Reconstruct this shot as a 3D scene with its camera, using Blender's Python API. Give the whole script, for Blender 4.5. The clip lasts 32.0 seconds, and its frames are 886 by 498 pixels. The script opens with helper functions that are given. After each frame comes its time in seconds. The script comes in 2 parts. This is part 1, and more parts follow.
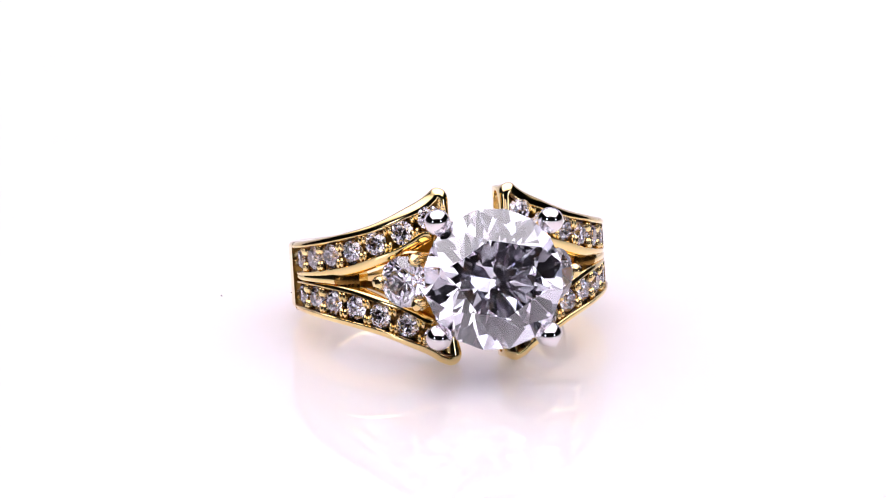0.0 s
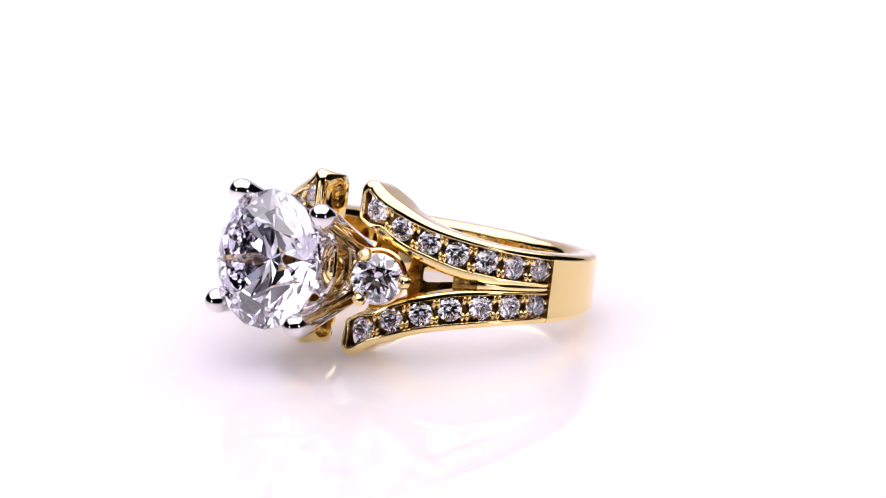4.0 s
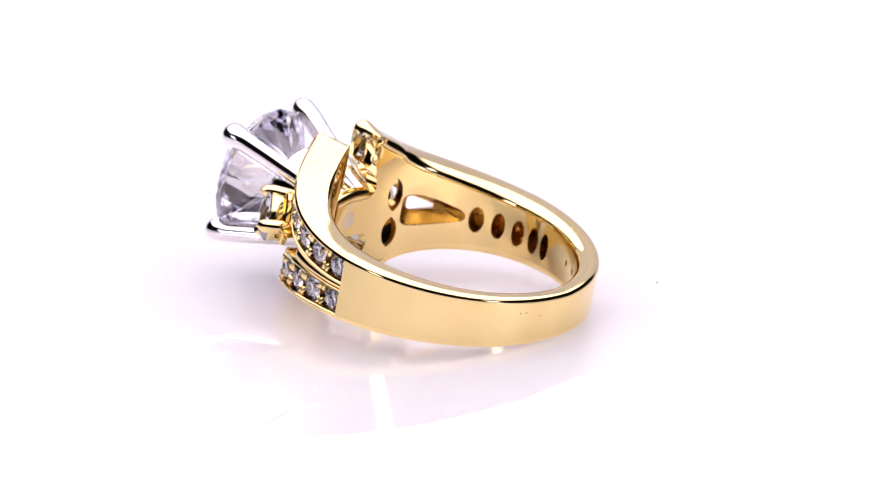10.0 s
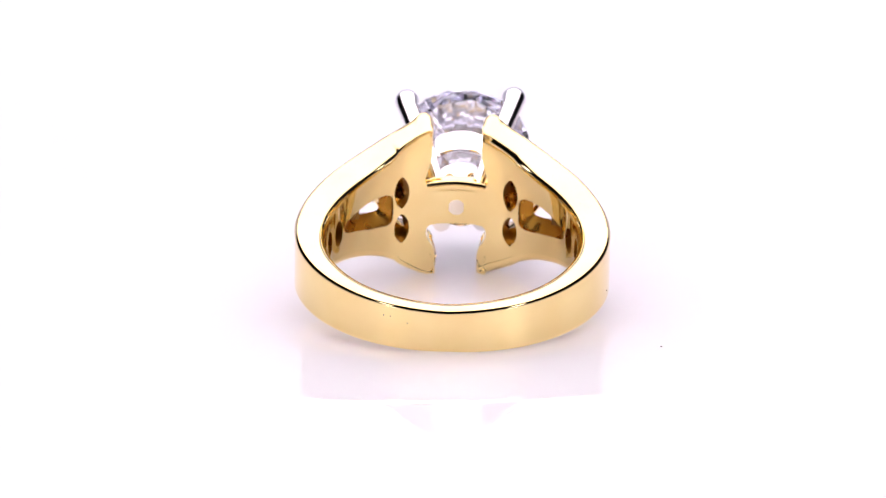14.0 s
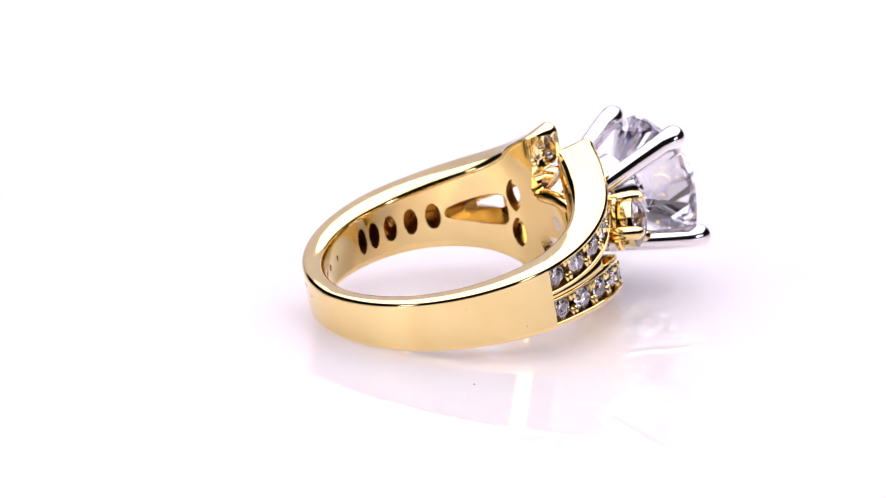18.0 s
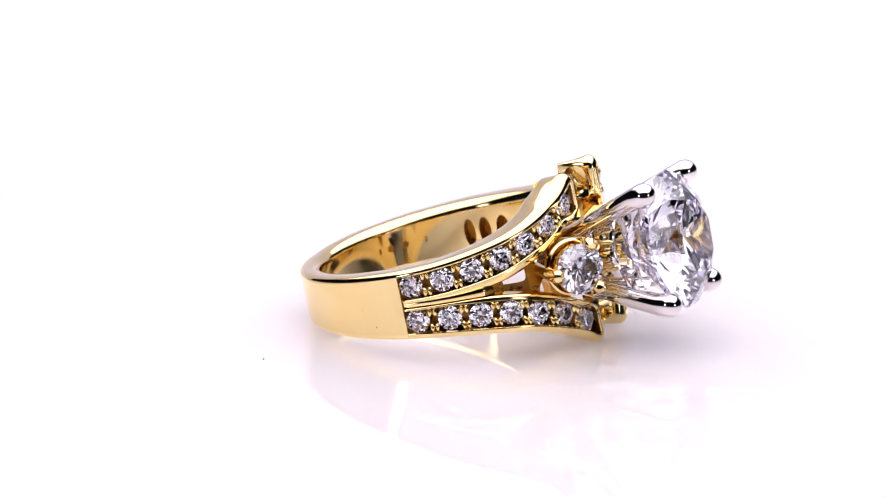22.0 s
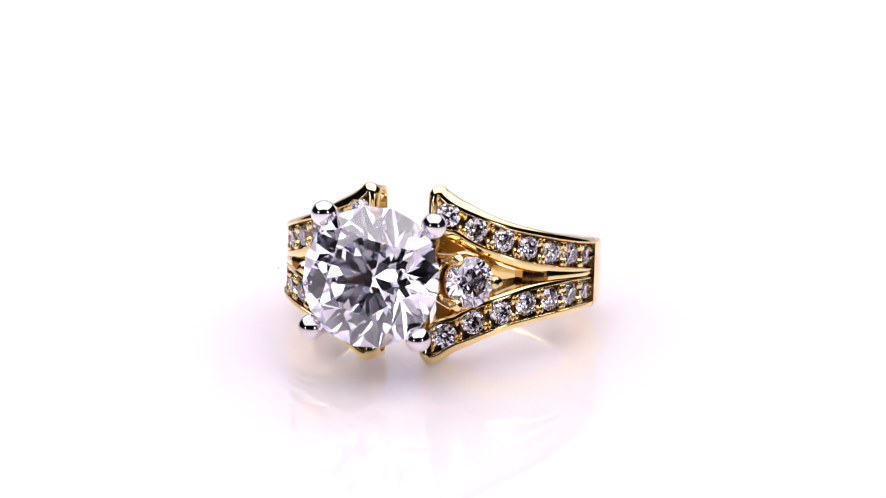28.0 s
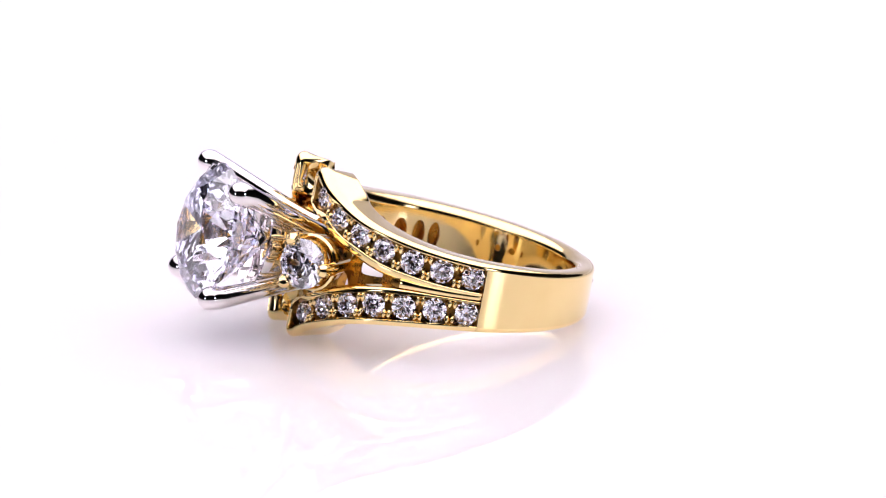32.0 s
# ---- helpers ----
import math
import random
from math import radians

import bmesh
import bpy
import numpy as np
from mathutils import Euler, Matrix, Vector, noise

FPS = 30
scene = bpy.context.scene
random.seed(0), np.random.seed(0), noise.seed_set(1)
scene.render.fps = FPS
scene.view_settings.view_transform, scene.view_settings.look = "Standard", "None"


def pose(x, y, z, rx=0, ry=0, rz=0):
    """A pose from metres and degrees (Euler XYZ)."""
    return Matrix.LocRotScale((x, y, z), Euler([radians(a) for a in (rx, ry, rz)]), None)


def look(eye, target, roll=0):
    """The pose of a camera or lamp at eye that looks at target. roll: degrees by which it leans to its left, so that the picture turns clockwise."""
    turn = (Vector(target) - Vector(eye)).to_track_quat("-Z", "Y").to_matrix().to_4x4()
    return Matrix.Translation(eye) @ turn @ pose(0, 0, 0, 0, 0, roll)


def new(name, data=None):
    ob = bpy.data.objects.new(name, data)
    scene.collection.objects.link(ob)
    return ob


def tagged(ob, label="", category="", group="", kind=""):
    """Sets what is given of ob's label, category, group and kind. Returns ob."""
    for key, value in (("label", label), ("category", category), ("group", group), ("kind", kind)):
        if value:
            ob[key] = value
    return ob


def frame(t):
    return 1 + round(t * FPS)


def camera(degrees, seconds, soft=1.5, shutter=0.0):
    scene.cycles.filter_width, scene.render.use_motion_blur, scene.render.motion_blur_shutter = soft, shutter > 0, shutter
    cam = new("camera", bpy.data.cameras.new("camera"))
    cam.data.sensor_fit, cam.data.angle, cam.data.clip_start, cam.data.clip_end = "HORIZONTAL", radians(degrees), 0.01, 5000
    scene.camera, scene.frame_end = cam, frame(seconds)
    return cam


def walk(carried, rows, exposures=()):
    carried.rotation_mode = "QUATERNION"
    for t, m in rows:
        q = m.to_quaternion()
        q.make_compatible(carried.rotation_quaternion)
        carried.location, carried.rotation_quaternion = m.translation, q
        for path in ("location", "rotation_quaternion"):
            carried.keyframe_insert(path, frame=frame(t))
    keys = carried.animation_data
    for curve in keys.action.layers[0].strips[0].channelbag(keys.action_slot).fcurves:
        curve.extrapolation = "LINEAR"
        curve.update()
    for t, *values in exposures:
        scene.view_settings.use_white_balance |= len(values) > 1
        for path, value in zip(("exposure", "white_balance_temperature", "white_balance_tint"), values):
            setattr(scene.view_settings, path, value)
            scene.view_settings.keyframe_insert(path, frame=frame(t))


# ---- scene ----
# Lengths below are in millimetres unless they are multiplied out; MM turns them into metres.
MM = 0.001
TURN = 360.0 / 26.0          # degrees a second
cam = camera(9.0, 32.0, soft=1.05)
EYE = Vector((0.0, -0.35957, 0.10871))
AIM = EYE + Vector((-0.00101, 0.960463, -0.278407)) * 0.375
CAM_POSE = look(EYE, AIM, -0.04)
cam.data.dof.use_dof = True          # the far side of the ring is a little out of focus
cam.data.dof.focus_distance, cam.data.dof.aperture_fstop = 0.364, 90.0
walk(cam, [(0.0, CAM_POSE), (32.0, CAM_POSE)], exposures=[(0.0, 0.0), (32.0, 0.0)])

# ---- light ----
world = bpy.data.worlds.new("studio_dark")
scene.world = world
world.use_nodes = True
world.node_tree.nodes["Background"].inputs[0].default_value = (0.9, 0.92, 1.0, 1)
world.node_tree.nodes["Background"].inputs[1].default_value = 0.02


LAMP_Z = 0.42                # height of the softbox's diffuser, the main light
LAMP_X, LAMP_Y, LAMP_GLOW = 0.60, 0.64, 2.85
LAMP_TINT = (1.0, 0.94, 0.995, 1)
# two smaller, cooler softboxes stand beside the camera
FRONT_HALF, FRONT_GLOW = 0.125, 6.4
FRONT_TINT = (0.78, 0.80, 1.0, 1)
# clear stones need many inner reflections
scene.cycles.max_bounces = 32
scene.cycles.transmission_bounces = 32
scene.cycles.glossy_bounces = 12

# ---- materials ----


def material(name):
    mat = bpy.data.materials.new(name)
    mat.use_nodes = True
    nt = mat.node_tree
    return mat, nt, nt.nodes["Principled BSDF"]


def noise_node(nt, scale, detail=3.0):
    co = nt.nodes.new("ShaderNodeTexCoord")
    n = nt.nodes.new("ShaderNodeTexNoise")
    n.inputs["Scale"].default_value, n.inputs["Detail"].default_value = scale, detail
    nt.links.new(co.outputs["Object"], n.inputs["Vector"])
    return n


def ramp(nt, source, a, b, lo=0.35, hi=0.65):
    r = nt.nodes.new("ShaderNodeValToRGB")
    r.color_ramp.elements[0].position, r.color_ramp.elements[0].color = lo, a
    r.color_ramp.elements[1].position, r.color_ramp.elements[1].color = hi, b
    nt.links.new(source.outputs["Fac"], r.inputs["Fac"])
    return r


def g4(v):
    return (v, v, v, 1)


def metal(name, c1, c2, rough, bump, scale=900.0):
    mat, nt, p = material(name)
    p.inputs["Metallic"].default_value = 1.0
    nt.links.new(ramp(nt, noise_node(nt, 260), c1, c2).outputs[0], p.inputs["Base Color"])
    nt.links.new(ramp(nt, noise_node(nt, scale), g4(rough * 0.7), g4(rough * 1.4)).outputs[0], p.inputs["Roughness"])
    b = nt.nodes.new("ShaderNodeBump")
    b.inputs["Strength"].default_value, b.inputs["Distance"].default_value = bump, 0.00003
    nt.links.new(noise_node(nt, 420, 4).outputs["Fac"], b.inputs["Height"])
    nt.links.new(b.outputs[0], p.inputs["Normal"])
    return mat


def matte(name, c1, c2, rough, scale=40.0, spec=0.5):
    mat, nt, p = material(name)
    nt.links.new(ramp(nt, noise_node(nt, scale, 5), (*c1, 1), (*c2, 1)).outputs[0], p.inputs["Base Color"])
    nt.links.new(ramp(nt, noise_node(nt, scale * 6), g4(rough * 0.8), g4(rough * 1.2)).outputs[0], p.inputs["Roughness"])
    p.inputs["Specular IOR Level"].default_value = spec
    return mat


def diamond(name):
    """Clear, colourless stone."""
    mat = bpy.data.materials.new(name)
    mat.use_nodes = True
    nt = mat.node_tree
    nt.nodes.remove(nt.nodes["Principled BSDF"])
    out = nt.nodes["Material Output"]
    last = nt.nodes.new("ShaderNodeBsdfGlass")
    last.inputs["Color"].default_value, last.inputs["Roughness"].default_value, last.inputs["IOR"].default_value = (0.970, 0.968, 1.0, 1), 0.0, 2.40
    nt.links.new(last.outputs[0], out.inputs["Surface"])
    return mat



def diffuser(name, half_x, half_y, brightness, tint, edge_start, edge_glow):
    """Softbox cloth: bright in the middle, fading towards its seams."""
    mat = bpy.data.materials.new(name)
    mat.use_nodes = True
    nt = mat.node_tree
    nt.nodes.remove(nt.nodes["Principled BSDF"])
    em = nt.nodes.new("ShaderNodeEmission")
    em.inputs["Color"].default_value = tint
    co = nt.nodes.new("ShaderNodeTexCoord")
    sep = nt.nodes.new("ShaderNodeSeparateXYZ")
    nt.links.new(co.outputs["Object"], sep.inputs[0])
    last = None
    for axis, half in (("X", half_x), ("Y", half_y)):
        ab = nt.nodes.new("ShaderNodeMath")
        ab.operation = "ABSOLUTE"
        nt.links.new(sep.outputs[axis], ab.inputs[0])
        fall = nt.nodes.new("ShaderNodeMapRange")
        fall.interpolation_type = "SMOOTHSTEP"
        for key, value in (("From Min", half * edge_start), ("From Max", half), ("To Min", 1.0), ("To Max", edge_glow)):
            fall.inputs[key].default_value = value
        nt.links.new(ab.outputs[0], fall.inputs["Value"])
        if last is None:
            last = fall
        else:
            mul = nt.nodes.new("ShaderNodeMath")
            mul.operation = "MULTIPLY"
            nt.links.new(last.outputs[0], mul.inputs[0])
            nt.links.new(fall.outputs[0], mul.inputs[1])
            last = mul
    glow = nt.nodes.new("ShaderNodeMath")
    glow.operation = "MULTIPLY"
    glow.inputs[1].default_value = brightness
    nt.links.new(last.outputs[0], glow.inputs[0])
    nt.links.new(glow.outputs[0], em.inputs["Strength"])
    nt.links.new(em.outputs[0], nt.nodes["Material Output"].inputs["Surface"])
    return mat


DIFFUSER = diffuser("lit_diffuser_cloth", LAMP_X, LAMP_Y, LAMP_GLOW, LAMP_TINT, 0.62, 0.04)
FRONT_DIFFUSER = diffuser("lit_front_diffuser_cloth", FRONT_HALF, FRONT_HALF, FRONT_GLOW, FRONT_TINT, 0.25, 0.0)
GOLD = metal("yellow_gold", (0.868, 0.672, 0.315, 1), (0.90, 0.718, 0.352, 1), 0.06, 0.03)
GOLD_CUT_SHADED = metal("shaded_cut_gold", (0.36, 0.165, 0.022, 1), (0.54, 0.27, 0.045, 1), 0.30, 0.25)
GOLD_SATIN_SHADED = metal("shaded_satin_gold", (0.18, 0.09, 0.018, 1), (0.33, 0.175, 0.042, 1), 0.25, 0.9)
WHITE_GOLD = metal("white_gold", (0.71, 0.675, 0.685, 1), (0.79, 0.755, 0.76, 1), 0.05, 0.04)
SOLDER = metal("pale_solder", (0.80, 0.74, 0.62, 1), (0.86, 0.80, 0.70, 1), 0.35, 0.2)
DIAMOND = diamond("diamond")
ACRYLIC = matte("white_acrylic", (0.945, 0.872, 0.925), (0.96, 0.886, 0.94), 0.025, 30.0, 0.95)
bsdf = ACRYLIC.node_tree.nodes["Principled BSDF"]
bsdf.inputs["Subsurface Weight"].default_value = 0.85
bsdf.inputs["Subsurface Radius"].default_value = (0.89, 1.0, 0.93)
bsdf.inputs["Subsurface Scale"].default_value = 0.024
PAPER = matte("white_paper", (0.84, 0.83, 0.84), (0.88, 0.87, 0.88), 0.8, 25.0, 0.2)
BACKDROP = matte("lavender_grey_paper", (0.50, 0.49, 0.58), (0.55, 0.54, 0.63), 0.8, 25.0, 0.2)
DARK = matte("grey_wall", (0.06, 0.058, 0.06), (0.08, 0.078, 0.08), 0.85, 6.0, 0.2)
BLACK = matte("black_fabric", (0.015, 0.015, 0.016), (0.03, 0.03, 0.03), 0.8, 60.0, 0.2)
DUST = matte("grey_dust", (0.18, 0.15, 0.14), (0.30, 0.26, 0.24), 0.9, 4000.0, 0.2)

# ---- mesh helpers ----


def finish(bm, sharp=38.0):
    bmesh.ops.recalc_face_normals(bm, faces=bm.faces)
    me = bpy.data.meshes.new("mesh")
    bm.to_mesh(me)
    bm.free()
    if sharp:
        me.polygons.foreach_set("use_smooth", [True] * len(me.polygons))
        me.set_sharp_from_angle(angle=radians(sharp))
    return me


def part(name, bm, mat, parent, label="", scale=MM, sharp=38.0, m=None):
    """One mesh object under a thing or a part."""
    if isinstance(bm, bpy.types.Mesh):
        me = bm
    else:
        bmesh.ops.scale(bm, vec=(scale,) * 3, verts=bm.verts)
        me = finish(bm, sharp)
        me.name = name
        me.materials.append(mat)
    ob = new(name, me)
    if parent is not None:
        ob.parent = parent
    if m is not None:
        ob.matrix_basis = m
    if label:
        ob["label"] = label
    return ob


def true_round(me, test):
    """Sets the exact normals of faces on turned surfaces; test gives a vertex's normal, or None."""
    normals = [c.vector.copy() for c in me.corner_normals]
    for pg in me.polygons:
        found = [test(me.vertices[v].co / MM) for v in pg.vertices]
        if all(f is not None for f in found) and found[0].dot(pg.normal) > 0.97:
            for li, f in zip(pg.loop_indices, found):
                normals[li] = f
    me.normals_split_custom_set(normals)


def loft(rings, closed_loop=True, caps=True, wrap=False):
    """A skin over rings of equal length."""
    bm = bmesh.new()
    rows = [[bm.verts.new(v) for v in r] for r in rings]
    n = len(rows[0])
    pairs = list(zip(rows, rows[1:])) + ([(rows[-1], rows[0])] if wrap else [])
    for a, b in pairs:
        for j in range(n if closed_loop else n - 1):
            k = (j + 1) % n
            bm.faces.new((a[j], a[k], b[k], b[j]))
    if caps and not wrap:
        bm.faces.new(rows[0][::-1])
        bm.faces.new(rows[-1])
    return bm


def tube(points, radii, n=14, flat=1.0, side=None):
    """A round bar along points with its own radius at each."""
    pts = [Vector(p) for p in points]
    rings = []
    for i, p in enumerate(pts):
        d = (pts[min(i + 1, len(pts) - 1)] - pts[max(i - 1, 0)]).normalized()
        a = d.cross(Vector(side) if side else (Vector((0, 0, 1)) if abs(d.z) < 0.9 else Vector((1, 0, 0)))).normalized()
        b = d.cross(a).normalized()
        rings.append([p + (a * math.cos(2 * math.pi * k / n) + b * math.sin(2 * math.pi * k / n) * flat) * radii[i] for k in range(n)])
    return loft(rings)


def curve(table, x):
    """Smooth value of a table of (x, y) rows at x."""
    xs, ys = [a for a, _ in table], [b for _, b in table]
    if x <= xs[0]:
        return ys[0]
    if x >= xs[-1]:
        return ys[-1]
    i = max(k for k in range(len(xs) - 1) if xs[k] <= x)
    def slope(k):
        a, b = max(k - 1, 0), min(k + 1, len(xs) - 1)
        return (ys[b] - ys[a]) / (xs[b] - xs[a])
    h = xs[i + 1] - xs[i]
    u = (x - xs[i]) / h
    return ((2 * u ** 3 - 3 * u ** 2 + 1) * ys[i] + (u ** 3 - 2 * u ** 2 + u) * h * slope(i)
            + (-2 * u ** 3 + 3 * u ** 2) * ys[i + 1] + (u ** 3 - u ** 2) * h * slope(i + 1))


def polar(r, deg, z):
    """A point of the ring: deg is counted from the head, z runs along the finger."""
    a = radians(deg)
    return Vector((r * math.sin(a), -r * math.cos(a), z))


def arc_corner(cr, cz, rad, a0, a1, n=4):
    return [(cr + rad * math.cos(radians(a0 + (a1 - a0) * k / n)), cz + rad * math.sin(radians(a0 + (a1 - a0) * k / n))) for k in range(n + 1)]


def brilliant(radius):
    """A round brilliant; the girdle lies at z = 0 and the table looks up."""
    bm = bmesh.new()
    hc, hp, gt, tr = 0.302, 0.865, 0.025, 0.56
    def v(rad, deg, z):
        a = radians(deg)
        return bm.verts.new((radius * rad * math.cos(a), radius * rad * math.sin(a), radius * z))
    T = [v(tr, 45 * k, hc + gt) for k in range(8)]
    rs = 0.775
    S = [v(rs, 45 * k + 22.5, gt + hc * (1 - rs * math.cos(radians(22.5))) / (1 - tr)) for k in range(8)]
    G = [v(1, 22.5 * k, gt) for k in range(16)]
    L = [v(1, 22.5 * k, -gt) for k in range(16)]
    rp = 0.24
    P = [v(rp, 45 * k + 22.5, -gt - hp * (1 - rp * math.cos(radians(22.5)))) for k in range(8)]
    C = bm.verts.new((0, 0, radius * (-gt - hp)))
    bm.faces.new(T)
    for k in range(8):
        n = (k + 1) % 8
        bm.faces.new((T[k], S[k], T[n]))
        bm.faces.new((T[k], S[k - 1], G[2 * k], S[k]))
        bm.faces.new((S[k], G[2 * k], G[2 * k + 1]))
        bm.faces.new((S[k], G[2 * k + 1], G[(2 * k + 2) % 16]))
        bm.faces.new((C, P[k - 1], L[2 * k], P[k]))
        bm.faces.new((P[k], L[2 * k], L[2 * k + 1]))
        bm.faces.new((P[k], L[2 * k + 1], L[(2 * k + 2) % 16]))
    for k in range(16):
        bm.faces.new((G[k], G[(k + 1) % 16], L[(k + 1) % 16], L[k]))
    return bm


def facing(place, normal, spin=0.0):
    """The pose, in metres, of a stone whose table looks along normal."""
    q = Vector(normal).to_track_quat("Z", "Y").to_matrix().to_4x4()
    return Matrix.Translation(Vector(place) * MM) @ q @ pose(0, 0, 0, 0, 0, spin)


def carve(bm, cutter, slot_index=1):
    """bm less cutter, as a new bmesh in millimetres; the cut faces take the second material."""
    for fc in cutter.faces:
        fc.material_index = slot_index
    obs = []
    for b in (bm, cutter):
        bmesh.ops.recalc_face_normals(b, faces=b.faces)
        me = bpy.data.meshes.new("carve")
        b.to_mesh(me)
        b.free()
        me.materials.append(GOLD)
        me.materials.append(GOLD_CUT_SHADED)
        me.materials.append(GOLD_SATIN_SHADED)
        obs.append(new("carve", me))
    mod = obs[0].modifiers.new("cut", "BOOLEAN")
    mod.operation, mod.object, mod.solver = "DIFFERENCE", obs[1], "EXACT"
    mod.use_self = True
    bpy.context.view_layer.update()
    done = bpy.data.meshes.new_from_object(obs[0].evaluated_get(bpy.context.evaluated_depsgraph_get()))
    out = bmesh.new()
    out.from_mesh(done)
    for o in obs:
        bpy.data.objects.remove(o)
    bpy.data.meshes.remove(done)
    return out


def merge(bm, other):
    me = bpy.data.meshes.new("tmp")
    other.to_mesh(me)
    other.free()
    bm.from_mesh(me)
    bpy.data.meshes.remove(me)


# ---- the studio ----


def slab(sx, sy, sz, bevel=2.0):
    bm = bmesh.new()
    bmesh.ops.create_cube(bm, size=1)
    bmesh.ops.scale(bm, vec=(sx, sy, sz), verts=bm.verts)
    bmesh.ops.bevel(bm, geom=bm.edges[:], offset=bevel, segments=2, affect="EDGES", profile=0.5)
    return bm


def structure(name, bm, mat, m, label):
    ob = part(name, bm, mat, None, label, m=m)
    return tagged(ob, kind="structure", category="wall" if "wall" in name else name)


structure("floor", slab(3200, 3200, 40), DARK, pose(0, 0, -0.80), "dark floor of the unlit studio room")
structure("ceiling", slab(3200, 3200, 40), DARK, pose(0, 0, 1.62), "dark ceiling of the unlit studio room")
for nm, x, y, sx, sy in (("wall_north", 0, 1.62, 3200, 40), ("wall_south", 0, -1.62, 3200, 40), ("wall_east", 1.62, 0, 40, 3200), ("wall_west", -1.62, 0, 40, 3200)):
    structure(nm, slab(sx, sy, 2360), DARK, pose(x, y, 0.41), "dark wall of the unlit studio room")


def round_plate(r, z0, z1, bevel=1.0, n=128):
    prof = [(r - 6, z0), (r, z0), (r, z1 - bevel), (r - bevel * 0.3, z1 - bevel * 0.3), (r - bevel, z1), (r - 6, z1)]
    rings = [[Vector((q * math.cos(2 * math.pi * k / n), q * math.sin(2 * math.pi * k / n), z)) for k in range(n)] for q, z in prof]
    return loft(rings)


table = tagged(new("studio_table"), "dark photo table under the turntable", "table")
table.matrix_basis = pose(0, 0.1, -0.78)
part("tabletop", slab(1400, 1150, 24), DARK, table, m=pose(0, 0, 0.738))
for x in (-0.6, 0.6):
    for y in (-0.5, 0.5):
        part("leg", slab(40, 40, 726), BLACK, table, "black metal leg", m=pose(x, y, 0.363))

turntable = tagged(new("turntable"), "glossy white acrylic turntable turning slowly under the ring", "turntable")
part("platter", round_plate(106, -6, 0), ACRYLIC, turntable)
speck = bmesh.new()
bmesh.ops.create_icosphere(speck, subdivisions=2, radius=0.06, matrix=Matrix.Translation((-13.9, 7.6, 0.03)))
part("dust_speck", speck, DUST, turntable, "tiny grey speck of dust")
part("base", round_plate(90, -30, -6.2), PAPER, turntable)

BACK = [Vector((0, 125, -29)), Vector((0, 330, -29)), Vector((0, 430, -10)), Vector((0, 490, 50)), Vector((0, 508, 140)), Vector((0, 510, 400))]
rows = []
for x in (-420, 420):
    front = [v + Vector((x, 0, 0)) for v in BACK]
    back = [v + Vector((x, 3, -0.5)) for v in reversed(BACK)]
    rows.append(front + back)
tagged(part("paper_backdrop", loft(rows), BACKDROP, None, sharp=60), "curved pale lavender-grey paper backdrop behind the turntable", "backdrop", kind="structure")

softbox = tagged(new("softbox"), "large overhead softbox with a black fabric shell", "lamp")
softbox.matrix_basis = pose(0, 0.11, LAMP_Z)
sh = []
for k, (s, z) in enumerate(((606, -6), (606, 20), (160, 240), (156, 240), (602, 22), (602, -6))):
    sh.append([Vector((a * s, b * s * 1.067, z)) for a, b in ((-1, -1), (1, -1), (1, 1), (-1, 1))])
part("shell", loft(sh, caps=False, wrap=True), BLACK, softbox, sharp=20)
part("diffuser", loft([[Vector((x * 1000 * LAMP_X, y * 1000 * LAMP_Y, z)) for x, y in ((-1, -1), (1, -1), (1, 1), (-1, 1))] for z in (0, 1.5)]), DIFFUSER, softbox, "glowing white diffuser cloth")
part("lamp_head", round_plate(90, 238, 330, 8, 40), BLACK, softbox)
part("hanger", tube([(0, 0, 328), (0, 0, 1182)], [9, 9]), BLACK, softbox)


def front_softbox(x):
    """A square softbox on a stand, turned towards the ring."""
    at = Vector((x, -0.70, 0.19))
    box = tagged(new("front_softbox"), "square softbox on a black stand beside the camera", "lamp", group="front softboxes")
    box.matrix_basis = pose(at.x, at.y, -0.78)
    up = at.z + 0.78
    turn = (Vector((0, 0, 0.01)) - at).to_track_quat("-Z", "Y").to_matrix().to_4x4()
    m = Matrix.Translation((0, 0, up)) @ turn
    rim = 1000 * FRONT_HALF + 6
    rings = [[Vector((a * q, b * q, z)) for a, b in ((-1, -1), (1, -1), (1, 1), (-1, 1))] for q, z in ((rim, -6), (rim, 16), (60, 130), (56, 130), (rim - 4, 18), (rim - 4, -6))]
    part("shell", loft(rings, caps=False, wrap=True), BLACK, box, sharp=20, m=m)
    half = 1000 * FRONT_HALF
    part("diffuser", loft([[Vector((a * half, b * half, z)) for a, b in ((-1, -1), (1, -1), (1, 1), (-1, 1))] for z in (0, 1.5)]), FRONT_DIFFUSER, box, "glowing white diffuser cloth", m=m)
    part("lamp_head", round_plate(56, 128, 210, 6, 32), BLACK, box, m=m)
    back = turn @ Vector((0, 0, 0.17))
    part("stand_pole", tube([(back.x * 1000, back.y * 1000, 12), (back.x * 1000, back.y * 1000, (up + back.z) * 1000 - 30)], [11, 11]), BLACK, box)
    part("stand_base", round_plate(140, 0, 14, 3, 48), BLACK, box, m=pose(back.x, back.y, 0))


for x in (-0.66, 0.66):
    front_softbox(x)

# ---- the ring ----
TILT, YAW, LEAN = 11.9, -2.2, 1.25
RING_AT = pose(-0.00023, -0.00085, 0.00374) @ pose(0, 0, 0, 0, 0, YAW) @ pose(0, 0, 0, -TILT, 0, 0) @ pose(0, 0, 0, 0, -LEAN, 0)

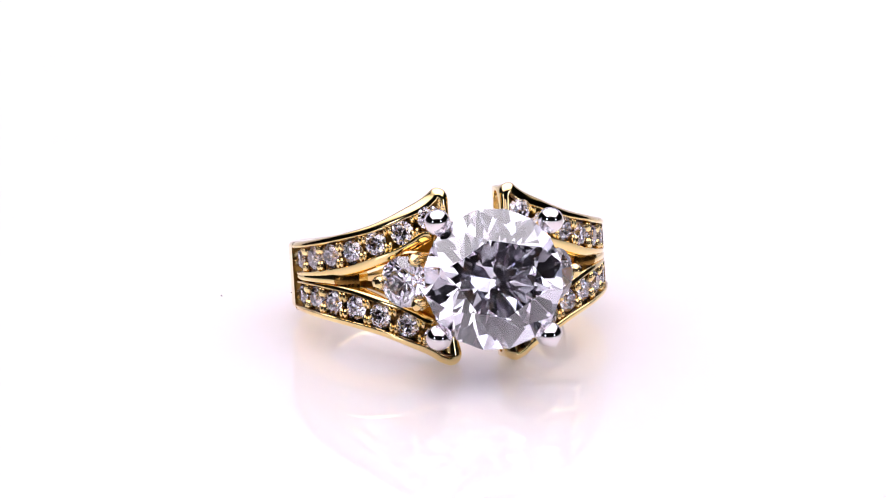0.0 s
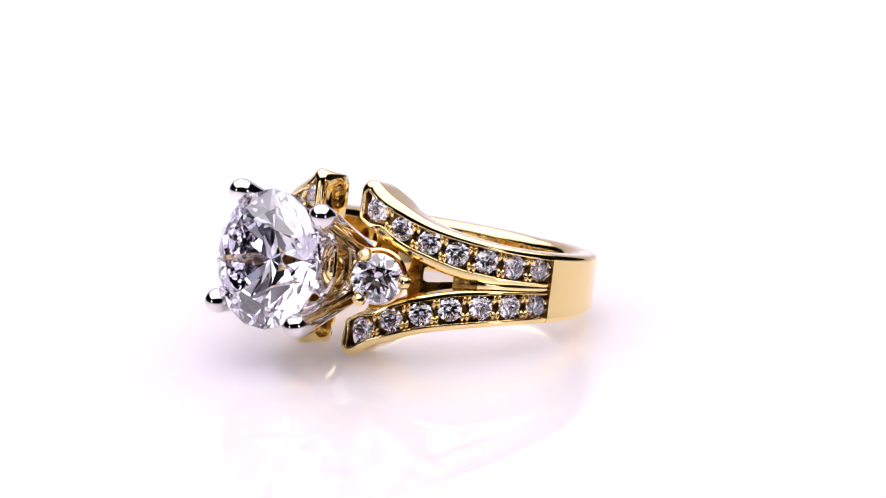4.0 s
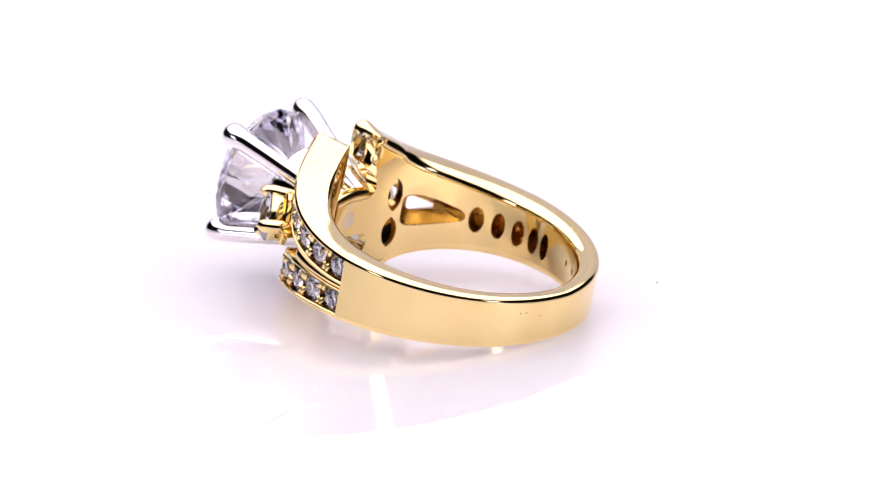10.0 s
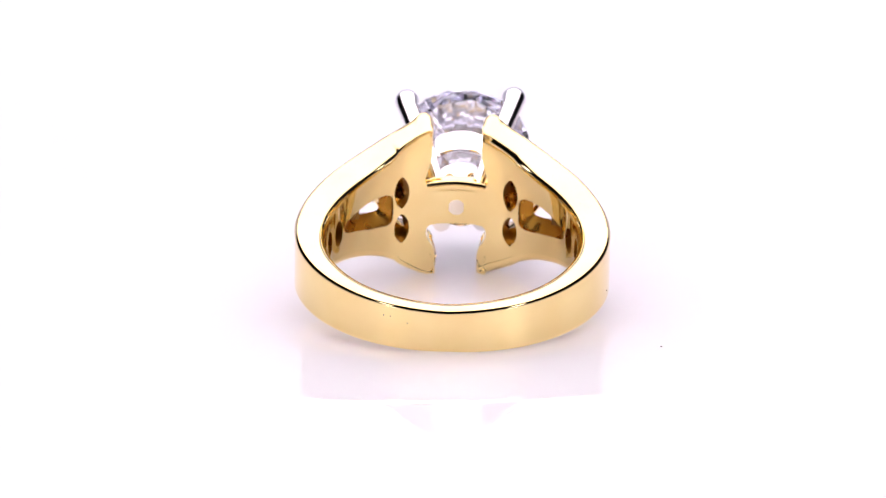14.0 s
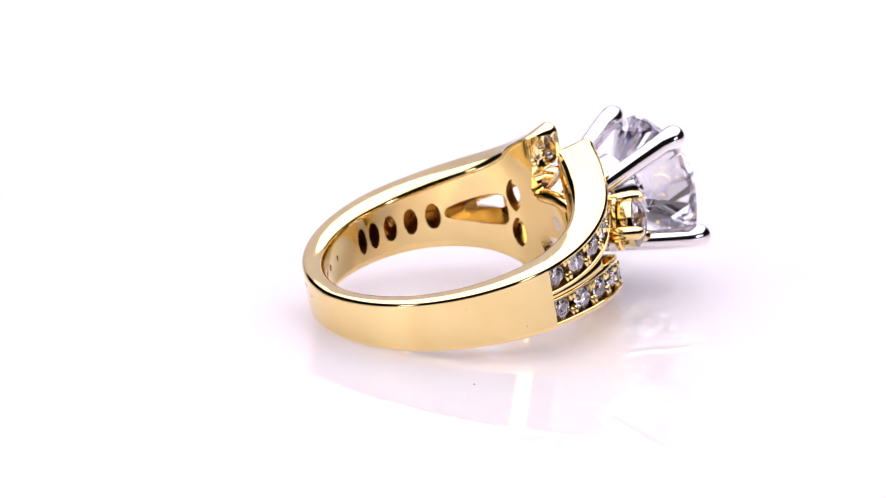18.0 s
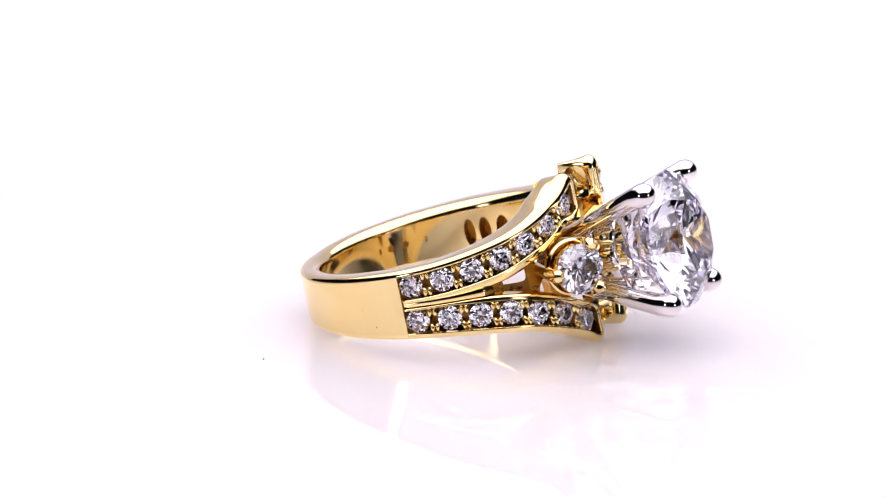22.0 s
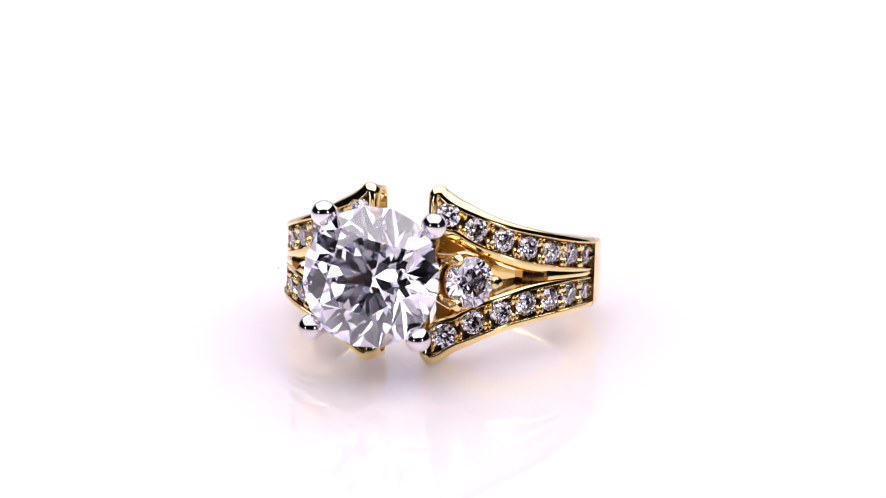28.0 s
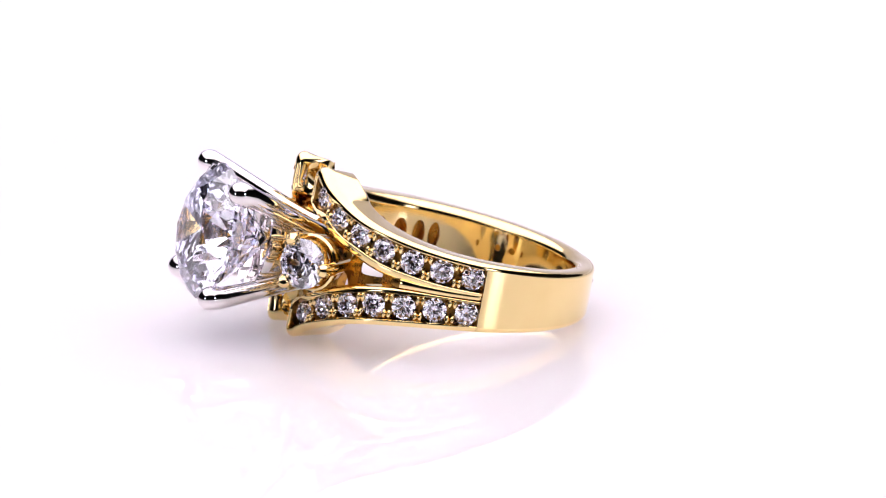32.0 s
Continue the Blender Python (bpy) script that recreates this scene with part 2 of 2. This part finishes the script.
R_OUT, STEP = 10.52, 88.0
EDGE_Z = [(9.3, 6.42), (12.5, 6.00), (19, 5.14), (26, 4.56), (40, 3.58), (55, 2.97), (72, 2.54), (88, 2.30), (130, 1.90), (180, 1.60)]
INNER_Z = [(10, 3.25), (18, 2.42), (25, 1.82), (35, 1.17), (46, 0.60), (58, 0.25), (69, 0.17), (90, 0.14)]
GEM_Z = [(18, 3.92), (27.5, 3.00), (38.5, 2.36), (49, 1.82), (60.5, 1.52), (72, 1.30), (84, 1.18)]
GEM_DEG = (84, 72, 60.5, 49, 38.5, 27.7, 17.4)


TIP_S, TIP_Z, TIP_R = 2.38, 5.06, 0.72       # round end of an arm, laid flat


def edge(deg):
    """Height of an arm's outer edge, with its rounded end."""
    flat = 10.42 * radians(deg) - TIP_S
    if flat > 0.585 * TIP_R:
        return curve(EDGE_Z, deg)
    return TIP_Z + math.sqrt(max(TIP_R ** 2 - flat ** 2, 0.0))


def spread(deg, r):
    """Angle at radius r of a point whose angle at the rim is deg: the ends of the wings are flat."""
    keep = min(max((31 - deg) / 18, 0.0), 1.0)
    return deg + keep * (math.degrees(math.asin(min(10.42 * math.sin(radians(deg)) / r, 1.0))) - deg)


def gather(deg, r):
    """The inverse of spread."""
    lo, hi = 0.0, deg
    for _ in range(30):
        mid = 0.5 * (lo + hi)
        lo, hi = (mid, hi) if spread(mid, r) < deg else (lo, mid)
    return hi


def inner_line(flat, z):
    """Height at the finger hole of a wing's side that is z high at its rail: near its end it rises in a straight line."""
    near = min(max((6.2 - flat) / 3.0, 0), 1)
    near = near * near * (3 - 2 * near)
    return z + near * (min(z, 4.50 + (4.73 - flat) * 0.36) - z)


def crest(deg, up):
    """How far the rounded crest of a wing stands over its rail, and how wide it is."""
    near = min(max((56 - deg) / 42, 0), 1)
    near = near * near * (3 - 2 * near)
    return (0.03 if up > 0 else 0.0) * near, (0.30 if up > 0 else 0.10) * near


def lip(deg):
    """Radius of the round between the side of an arm and the finger hole; it is fuller at the end of one wing."""
    a = abs(deg)
    if deg < 0:
        return 0.62 + 0.12 * min(max((50 - a) / 30, 0), 1)
    return 0.12 + 0.34 * min(max((a - 15) / 20, 0), 1) + 0.16 * min(max((a - 35) / 45, 0), 1)


def r_in(deg):
    a = radians(deg)
    return -0.7 * math.cos(a) + math.sqrt(8.45 ** 2 - (0.7 * math.sin(a)) ** 2)


ring = tagged(new("engagement_ring"), "yellow gold split-shank diamond ring lying on its side", "ring")


def band_body():
    """The band: full depth at the back, a thin sleeve behind the arms."""
    degs = sorted(set([-180 + 2.0 * k for k in range(180)] + [-41 + 1.0 * k for k in range(83)] + [STEP, STEP - 0.05, -STEP, -STEP + 0.05, 9, 11, 13, 15, 17, -9, -11, -13, -15, -17]))
    rings = []
    for d in degs:
        a = abs(d)
        ri = r_in(d)
        ro, c, ci = (R_OUT, 0.36, 0.62) if a >= STEP else (ri + 0.86, 0.05, 0.05)
        h = edge(a)
        if a < STEP:
            g = gather(a, ri + 0.4)
            h = inner_line(10.42 * radians(g), edge(g)) - lip(d) - 0.02
        hi = h
        prof = (arc_corner(ro - c, h - c, c, 0, 90) + arc_corner(ri + ci, hi - ci, ci, 90, 180)
                + arc_corner(ri + ci, -hi + ci, ci, 180, 270) + arc_corner(ro - c, -h + c, c, 270, 360))
        rings.append([polar(r, d, z) for r, z in prof])
    return loft(rings, wrap=True)


def prism(outline, y0, y1):
    """A bar along y with the outline (x, z)."""
    return loft([[Vector((x, y, z)) for x, z in outline] for y in (y0, y1)])


def cup(deg, z, hw, hh, depth, pointed=False):
    """A cutter for one hole in the inner face."""
    rings = []
    for rr, k in ((r_in(deg) - 0.6, 1.0), (r_in(deg) + 0.1, 1.0), (r_in(deg) + depth, 0.86)):
        loop = []
        for j in range(20):
            t = 2 * math.pi * j / 20
            x = math.cos(t) * hw * k * (abs(math.cos(t)) ** 0.35 if pointed else 1)
            p = polar(rr, deg, z + math.sin(t) * hh * k)
            loop.append(p + Vector((math.cos(radians(deg)), math.sin(radians(deg)), 0)) * x)
        rings.append(loop)
    return loft(rings)


def rounded(loop, times=2):
    """The loop with its corners cut twice."""
    for _ in range(times):
        nxt = []
        for k, (x, y) in enumerate(loop):
            u, w = loop[(k + 1) % len(loop)]
            nxt += [(0.75 * x + 0.25 * u, 0.75 * y + 0.25 * w), (0.25 * x + 0.75 * u, 0.25 * y + 0.75 * w)]
        loop = nxt
    return loop


def slot(sign):
    """The tapered window between the arms."""
    inside = rounded([(33, -1.25), (32.5, 0), (33, 1.1), (43, 1.12), (55, 0.7), (65, 0.28), (66, -0.05), (65, -0.38), (55, -0.80), (43, -1.18)])
    outside = rounded([(38.3, -0.14), (38, 0.2), (38.3, 0.56), (42, 0.48), (46, 0.34), (50.5, 0.15), (51, 0.04), (50.5, -0.06), (46, -0.10), (42, -0.13)])
    rings = []
    for rr, q in ((6.5, 0.0), (8.1, 0.0), (8.75, 0.8), (9.0, 1.0), (11.0, 1.0)):
        rings.append([polar(rr, sign * (d + (e - d) * q), z + (w - z) * q) for (d, z), (e, w) in zip(inside, outside)])
    return loft(rings)


def notch(points):
    return prism([(x, z) for x, z in points] + [(-x, z) for x, z in reversed(points)], -13, -3)


notches = notch([(1.76, 7.5), (1.73, 5.2), (1.71, 4.6), (1.68, 4.2), (1.70, 3.4), (1.92, 2.5), (2.14, 1.7), (1.95, 1.2), (1.2, 1.05)])
merge(notches, notch([(1.6, -7.5), (1.52, -5.4), (1.48, -5.05), (1.45, -4.75), (1.43, -4.45), (1.42, -4.15), (1.46, -3.8), (1.58, -3.35), (1.83, -2.95), (2.0, -2.6), (2.06, -2.25), (1.98, -1.92), (1.78, -1.70), (1.2, -1.62)]))


def hollow(sign_x, sign_z):
    """A cutter for the hollow in the end of a wing."""
    loop = rounded([(-1, -1), (1, -1), (1, 1), (-1, 1)])
    return loft([[Vector((sign_x * x, -8.74 + 0.90 * q * u, sign_z * (4.05 + 1.22 * q * w))) for u, w in loop] for x, q in ((1.0, 1.0), (1.85, 1.0), (2.2, 0.9), (2.4, 0.6))])


pockets = bmesh.new()
for sgn in (-1, 1):
    for up in (-1, 1):
        merge(pockets, hollow(sgn, up))
HOLES = ((70.5, 0.50), (81.5, 0.46), (92, 0.46), (101, 0.40), (108.2, 0.36))
cutter = bmesh.new()
for sgn in (-1, 1):
    merge(cutter, slot(sgn))
    for deg, hw in HOLES:
        merge(cutter, cup(sgn * deg, -0.05, hw * 1.08, 0.95, 1.36 if deg > 88 else 1.10))
    for deg, hw in ((128, 0.10), (137.5, 0.22), (144.5, 0.26), (150, 0.10)):
        merge(cutter, cup(sgn * deg, 0.1, hw, 0.24, 0.10))
    merge(cutter, cup(sgn * 28, 1.03, 0.55, 1.2, 1.6, True))
    merge(cutter, cup(sgn * 28, -1.70, 0.55, 1.1, 1.6, True))
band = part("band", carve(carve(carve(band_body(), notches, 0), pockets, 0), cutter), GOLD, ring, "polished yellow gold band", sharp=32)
band.data.materials.append(GOLD_CUT_SHADED)
band.data.materials.append(GOLD_SATIN_SHADED)
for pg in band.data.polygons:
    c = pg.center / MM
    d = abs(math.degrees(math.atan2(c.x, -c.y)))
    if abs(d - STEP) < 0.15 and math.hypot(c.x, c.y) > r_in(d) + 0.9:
        pg.material_index = 2          # end of the channels, recess shade painted as dark satin
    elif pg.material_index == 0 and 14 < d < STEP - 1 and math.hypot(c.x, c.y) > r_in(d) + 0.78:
        pg.material_index = 2 if d > 36 else 1          # unpolished outside of the sleeve, darkened for the shade behind the arms


def band_normal(p):
    """The normal of the finger hole or of the plain back of the band at p."""
    hole = Vector((p.x, p.y - 0.7, 0))
    if abs(hole.length - 8.45) < 0.012:
        return -hole.normalized()
    rim = Vector((p.x, p.y, 0))
    return rim.normalized() if abs(rim.length - R_OUT) < 0.012 else None


true_round(band.data, band_normal)


def arm_outline(shift, up):
    """Plan of an arm as (degrees, height, share of the inner edge), outer side first."""
    degs = [STEP + 3.0 - k * 1.5 for k in range(51)]
    tip = [math.degrees(1 / 10.42)]
    end_s = 1.66 if up > 0 else 1.38
    outer = [(d, edge(d) + crest(d, up)[0] - (0.012 if d > STEP else 0.0), 0.0) for d in degs]
    rise = crest(14, up)[0]
    for ang in (60, 76, 92, 108, 124, 140, 155, 168, 180):
        outer.append(((end_s + TIP_R + TIP_R * math.cos(radians(ang))) * tip[0], TIP_Z + (TIP_R + rise) * math.sin(radians(ang)), 0.0))
    outer.append((end_s * tip[0], 4.9, 0.0))
    inner = [(d, curve(INNER_Z, d) - shift, 1.0) for d in degs + [13.8, 13.2]]
    lean = 0.0 if up > 0 else 0.26
    for ang in (250, 235, 220, 205, 190):
        inner.append(((end_s + lean + 0.56 + 0.56 * math.cos(radians(ang))) * tip[0], 3.68 - shift + 0.56 * math.sin(radians(ang)), (ang - 180) / 75))
    inner += [((end_s + 0.95 * lean) * tip[0], 3.9, 0.0), ((end_s + 0.68 * lean) * tip[0], 4.15, 0.0), ((end_s + 0.32 * lean) * tip[0], 4.5, 0.0)]
    return outer, inner


def arm(sign_x, sign_z):
    """One raised arm of the split shank: two rails with a channel between."""
    outer, inner = arm_outline(0.1 * sign_z, sign_z)
    loop = outer + inner[::-1]
    m, n = len(outer), len(loop)
    flat = [Vector((10.42 * radians(d), z)) for d, z, _ in loop]
    # towards the finger the end of the wing is square, with a small round
    square = [p.copy() for p in flat]
    for p in square[:m - 10]:
        p.y = inner_line(p.x, p.y)
    start, stop = square[m - 11], Vector((flat[m - 1].x, inner_line(flat[m - 1].x, 9.0)))
    for k in range(9):
        square[m - 10 + k] = start.lerp(stop, (k + 1) / 5.8) if k < 5 else stop + Vector((0.0, (-0.14, -0.32, -0.52, -0.72)[k - 5]))
    square[m - 10 + 4].y -= 0.03

    def mitres(pts):
        out = []
        for i in range(n):
            e1, e2 = (pts[i] - pts[i - 1]).normalized(), (pts[(i + 1) % n] - pts[i]).normalized()
            n1, n2 = Vector((-e1.y, e1.x)), Vector((-e2.y, e2.x))
            out.append((n1 + n2) / max(1 + n1.dot(n2), 0.5))
        return out
    inward, inward_square = mitres(flat), mitres(square)
    rings = []
    tail = m - 10
    for lev in range(18):
        ring_pts = []
        for i, (d, z, w) in enumerate(loop):
            top = 10.42 + 0.09 * min(max((d - 60) / 28, 0), 1)
            lo = r_in(d) + 0.80 if d < STEP + 0.5 else 9.86
            fl = 9.52 + 0.84 * min(max((d - 85.5) / 2, 0), 1)
            wide = min(max(curve(GEM_Z, max(d, 15)) - 0.84 - z, 0.2), 0.9) if w > 0 else 0.2
            end = min(max((i - tail) / 9, 0), 1) if i < m else 1.0      # 1 on the blunt end of the wing
            more = crest(d, sign_z)[1] * (1 - 0.8 * end)
            thick = 0.24 * end * (1 - w) * min(max((z - 3.9) / 0.8, 0), 1) if sign_z < 0 else 0.0
            if lev < 7:
                ci = lip(sign_x * d) * (1 - 0.5 * end)
                base = r_in(d) + (0.012 if d > STEP else 0.0)
                if lev < 2:
                    ro, io = ((base + 0.1, ci + 0.30 * (1 - 0.7 * end)), (base - 0.006, ci + 0.14 * (1 - 0.7 * end)))[lev]
                else:
                    ph = radians(22.5 * (lev - 2))
                    ro, io = base + ci * (1 - math.cos(ph)), ci * (1 - math.sin(ph))
                ri, ii = lo + 0.003 * lev, -0.14
            elif lev == 7:
                ro, io, ri, ii = top - 0.9, 0.0, max(9.9, lo + 0.05), -0.07
            elif lev < 15:
                ph = radians(15 * (lev - 8))
                c = 0.36 + 0.02 * min(max((d - 60) / 26, 0), 1) + more + thick
                ro, io = top - c + c * math.sin(ph), c * (1 - math.cos(ph))
                ri, ii = top - 0.12 - 0.5 * wide + 0.5 * wide * math.sin(ph), (wide - 0.10) * (1 - math.cos(ph))
            else:
                ro, io = (top - 0.01, top - 0.07, fl)[lev - 15], (0.40, 0.44, 0.47)[lev - 15] + more + thick
                ri, ii = (top - 0.12, top - 0.16, fl)[lev - 15], (wide - 0.06, wide - 0.02, wide + 0.02)[lev - 15]
            r, ins = ro + (ri - ro) * w, io + (ii - io) * w
            q = min(max((10.0 - r) / 1.6, 0), 1)
            q = q * q * (3 - 2 * q)
            p = flat[i].lerp(square[i], q) + inward[i].lerp(inward_square[i], q) * ins
            dd = math.degrees(p.x / 10.42)
            bow = (0.16 * max(r - 9.4, 0) ** 2 + 0.02 * max(9.2 - r, 0) ** 2) * min(max((26 - d) / 14, 0), 1) ** 2
            ring_pts.append(polar(r, sign_x * (spread(dd, r) + math.degrees(bow / r)), sign_z * p.y))
        rings.append(ring_pts)
    trough = loft(rings, caps=False)
    trough.verts.ensure_lookup_table()
    trough.faces.ensure_lookup_table()
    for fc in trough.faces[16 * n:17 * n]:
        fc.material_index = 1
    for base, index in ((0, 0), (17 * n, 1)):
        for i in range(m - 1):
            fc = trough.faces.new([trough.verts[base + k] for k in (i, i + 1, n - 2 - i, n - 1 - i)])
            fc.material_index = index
    seats = bmesh.new()
    for d in GEM_DEG:
        z = curve(GEM_Z, d)
        ax = polar(1, sign_x * d, 0)
        e1 = polar(1, sign_x * d + 90, 0)
        loops = []
        for rr, q in ((10.9, 0.74), (9.95, 0.74), (9.36, 0.40)):
            loops.append([ax * rr + e1 * (q * math.cos(2 * math.pi * j / 16)) + Vector((0, 0, sign_z * z + q * math.sin(2 * math.pi * j / 16))) for j in range(16)])
        merge(seats, loft(loops))
    drills = [cup(sign_x * d, -0.05, hw * 1.08, 0.95, 1.10) for d, hw in HOLES[:2]]
    bm = carve(carve(trough, seats, 0), hollow(sign_x, sign_z), 0)
    for drill in drills:
        bm = carve(bm, drill, 2)
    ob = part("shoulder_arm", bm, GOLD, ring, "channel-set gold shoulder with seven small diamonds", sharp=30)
    ob.data.materials.append(GOLD_SATIN_SHADED)
    ob.data.materials.append(GOLD_CUT_SHADED)
    return ob


SMALL = finish((lambda b: (bmesh.ops.scale(b, vec=(MM,) * 3, verts=b.verts), b)[1])(brilliant(0.79)), 0)
SMALL.materials.append(DIAMOND)
bead_bm = bmesh.new()
bmesh.ops.create_uvsphere(bead_bm, u_segments=10, v_segments=6, radius=0.29 * MM)
bmesh.ops.scale(bead_bm, vec=(0.62, 1.35, 1.0), verts=bead_bm.verts)
BEAD = finish(bead_bm, 80)
BEAD.materials.append(GOLD)
for sx in (-1, 1):
    for sz in (-1, 1):
        ob = arm(sx, sz)
        for i, d in enumerate(GEM_DEG):
            zc = curve(GEM_Z, d)
            part("small_diamond", SMALL, DIAMOND, ob, m=facing(polar(10.02, sx * d, sz * zc), polar(1, sx * d, 0), 37 * i + 11 * sx))
            if i == 6:
                continue
            nxt = GEM_DEG[i + 1]
            for dd, off in ((d + 0.58 * (nxt - d), 0.0), (d + 0.42 * (nxt - d), 0.0)):
                zm = curve(GEM_Z, dd)
                for q in (-0.56, 0.56):
                    part("bead", BEAD, GOLD, ob, m=facing(polar(10.06, sx * dd, sz * (zm + q)), polar(1, sx * dd, 0)))

# web that joins the two arms of a side behind the fork
for sx in (-1, 1):
    rings = []
    for k in range(25):
        d = 90 - k * 1.7
        h = curve(INNER_Z, d) + 0.03
        top = 10.36 - 0.9 * min(max((59 - d) / 9, 0), 1) ** 1.6
        prof = [(r_in(d) + 0.6, -h), (top - 0.06, -h), (top, -h * 0.5), (top + 0.01, 0), (top, h * 0.5), (top - 0.06, h), (r_in(d) + 0.6, h)]
        rings.append([polar(r, sx * d, z) for r, z in prof])
    web = loft(rings)
    web.faces.ensure_lookup_table()
    for i in range(19, 24):
        for j in range(7):
            web.faces[i * 7 + j].material_index = 1
    drills = bmesh.new()
    for d, hw in HOLES[:2]:
        merge(drills, cup(sx * d, -0.05, hw * 1.08, 0.95, 1.8))
    ob = part("fork_web", carve(web, drills, 2), GOLD, ring)
    ob.data.materials.append(GOLD_SATIN_SHADED)
    ob.data.materials.append(GOLD_CUT_SHADED)

# rounded lip over the bridge, under the head
part("gallery_lip", tube([(x, -8.12 + 0.06 * abs(x), 1.28 - 0.05 * x * x) for x in (-2.18, -2.0, -1.5, -0.8, 0, 0.8, 1.5, 2.0, 2.18)], [0.22, 0.44, 0.50, 0.52, 0.52, 0.52, 0.50, 0.44, 0.22], 16), GOLD, ring)
# solder mark on the bridge
part("solder_spot", tube([polar(7.80, 0, -0.39), polar(7.735, 0, -0.39)], [0.62, 0.56], 24), SOLDER, ring, "pale round solder mark")

# tiny nicks in the polish of the band
for deg, z in ((157, 0.70), (159.5, 0.72), (166, 0.42), (-100, -1.25)):
    nick = bmesh.new()
    bmesh.ops.create_icosphere(nick, subdivisions=1, radius=0.055, matrix=Matrix.Translation(polar(R_OUT - 0.01, deg, z)))
    part("nick", nick, DUST, ring, "tiny dark nick")

# ---- side stones ----
SIDE = finish((lambda b: (bmesh.ops.scale(b, vec=(MM,) * 3, verts=b.verts), b)[1])(brilliant(1.68)), 0)
SIDE.materials.append(DIAMOND)
for sx in (-1, 1):
    n = polar(1, sx * 40, -0.02).normalized()
    c = Vector((4.95, -10.98, -0.25)) if sx > 0 else Vector((-5.10, -10.85, -0.02))
    up = Vector((0, 0, 1))
    across = n.cross(up).normalized() * sx      # towards the shank or the head
    if across.dot(polar(1, sx * 90, 0)) < 0:
        across = -across
    q = Matrix((across, up, n)).transposed()
    def at(a, u, w):
        return c + q @ Vector((a, u, w))
    def hoop(profile):
        return loft([[at(r1 * math.cos(2 * math.pi * k / 28), r1 * math.sin(2 * math.pi * k / 28), w) for k in range(28)] for w, r1 in profile], wrap=True)
    seat = part("side_setting", hoop(((-2.5, 0.92), (-2.4, 1.12), (-1.6, 1.36), (-0.75, 1.55), (-0.3, 1.66), (-0.12, 1.62), (-0.3, 1.42), (-1.6, 1.02), (-2.4, 0.72))), GOLD, ring, "gold basket holding a side diamond")
    part("gallery_hoop", hoop(((-2.75, 1.30), (-2.65, 1.58), (-2.15, 1.60), (-2.05, 1.50), (-2.1, 1.10), (-2.7, 1.05))), GOLD_SATIN_SHADED, seat)
    part("gallery_rail", hoop(((-1.48, 1.70), (-1.36, 1.86), (-1.14, 1.88), (-1.02, 1.75), (-1.14, 1.62), (-1.36, 1.58))), GOLD, seat)
    part("side_diamond", SIDE, DIAMOND, seat, "round side diamond", m=facing(c, n, 12 * sx))
    for ang in (0, 125, 235):
        ca, sa = math.cos(radians(ang)), math.sin(radians(ang))
        bm = tube([at(ca * 1.35, sa * 1.35, -3.4), at(ca * 1.58, sa * 1.58, -1.6), at(ca * 1.74, sa * 1.74, -0.2), at(ca * 1.70, sa * 1.70, 0.28), at(ca * 1.56, sa * 1.56, 0.48), at(ca * 1.5, sa * 1.5, 0.54)],
                  [0.42, 0.46, 0.48, 0.46, 0.30, 0.06], 14)
        part("prong", bm, GOLD, seat)
    # post that ties the seat to the bridge, in the shade-browned cut gold
    part("seat_post", tube([at(0, 0, -3.6), at(0, 0, -2.5)], [1.2, 1.15], 20), GOLD_CUT_SHADED, seat)

# ---- head ----
HX, HZ, ROLL, PITCH = -0.25, -0.40, 4.2, 4.0


def hp(r, ang, y):
    """A point round the head's axis; ang is counted from the side, upwards."""
    a = radians(ang - ROLL)
    p = Matrix.Rotation(radians(-PITCH), 3, "X") @ Vector((r * math.cos(a), y + 8.0, r * math.sin(a)))
    return p + Vector((HX, -8.0, HZ))


def turned(profile, n=40):
    return loft([[hp(r, 360 * k / n, y) for k in range(n)] for y, r in profile], wrap=True)


head = part("head", turned(((-8.0, 1.6), (-8.5, 1.95), (-9.7, 2.28), (-9.92, 2.26), (-9.95, 2.12), (-9.8, 1.95), (-8.7, 1.45))), WHITE_GOLD, ring, "white gold four-prong head", sharp=50)
part("basket_band", turned(((-11.0, 2.58), (-11.1, 2.72), (-11.3, 2.80), (-12.5, 3.10), (-12.72, 3.12), (-12.82, 3.02), (-12.7, 2.88), (-11.3, 2.52), (-11.05, 2.50)), 64), WHITE_GOLD, head, sharp=50)
for ang, out in ((45.2, 1.04), (135, 1.015), (226.1, 1.01), (315.4, 0.995)):
    rows = [(1.9, -8.0, 0.60), (2.45, -9.6, 0.64), (3.24, -11.4, 0.65), (4.2, -13.5, 0.67), (4.9, -15.1, 0.72)]
    rows += [(5.06 - 0.16 * q * q, -15.85 - 0.82 * q, 0.84 * math.sqrt(1 - q * q) + 0.01) for q in (0, 0.25, 0.48, 0.68, 0.84, 0.94, 0.99, 1.0)]
    part("claw", tube([hp(r * out, ang, y) for r, y, _ in rows], [w for _, _, w in rows], 18), WHITE_GOLD, head, sharp=60)
BIG = brilliant(4.55)
part("centre_diamond", BIG, DIAMOND, head, "large round brilliant-cut diamond", sharp=0, m=facing(hp(0, 0, -15.85), (0, -math.cos(radians(PITCH)), math.sin(radians(PITCH))), 9))


def motions():
    """Turntable and ring turn together about the upright axis."""
    times = [float(k) for k in range(33)]
    walk(turntable, [(t, pose(0, 0, 0, 0, 0, -TURN * (t - 1.0))) for t in times])
    walk(ring, [(t, pose(0, 0, 0, 0, 0, -TURN * (t - 1.0)) @ RING_AT) for t in times])


motions()
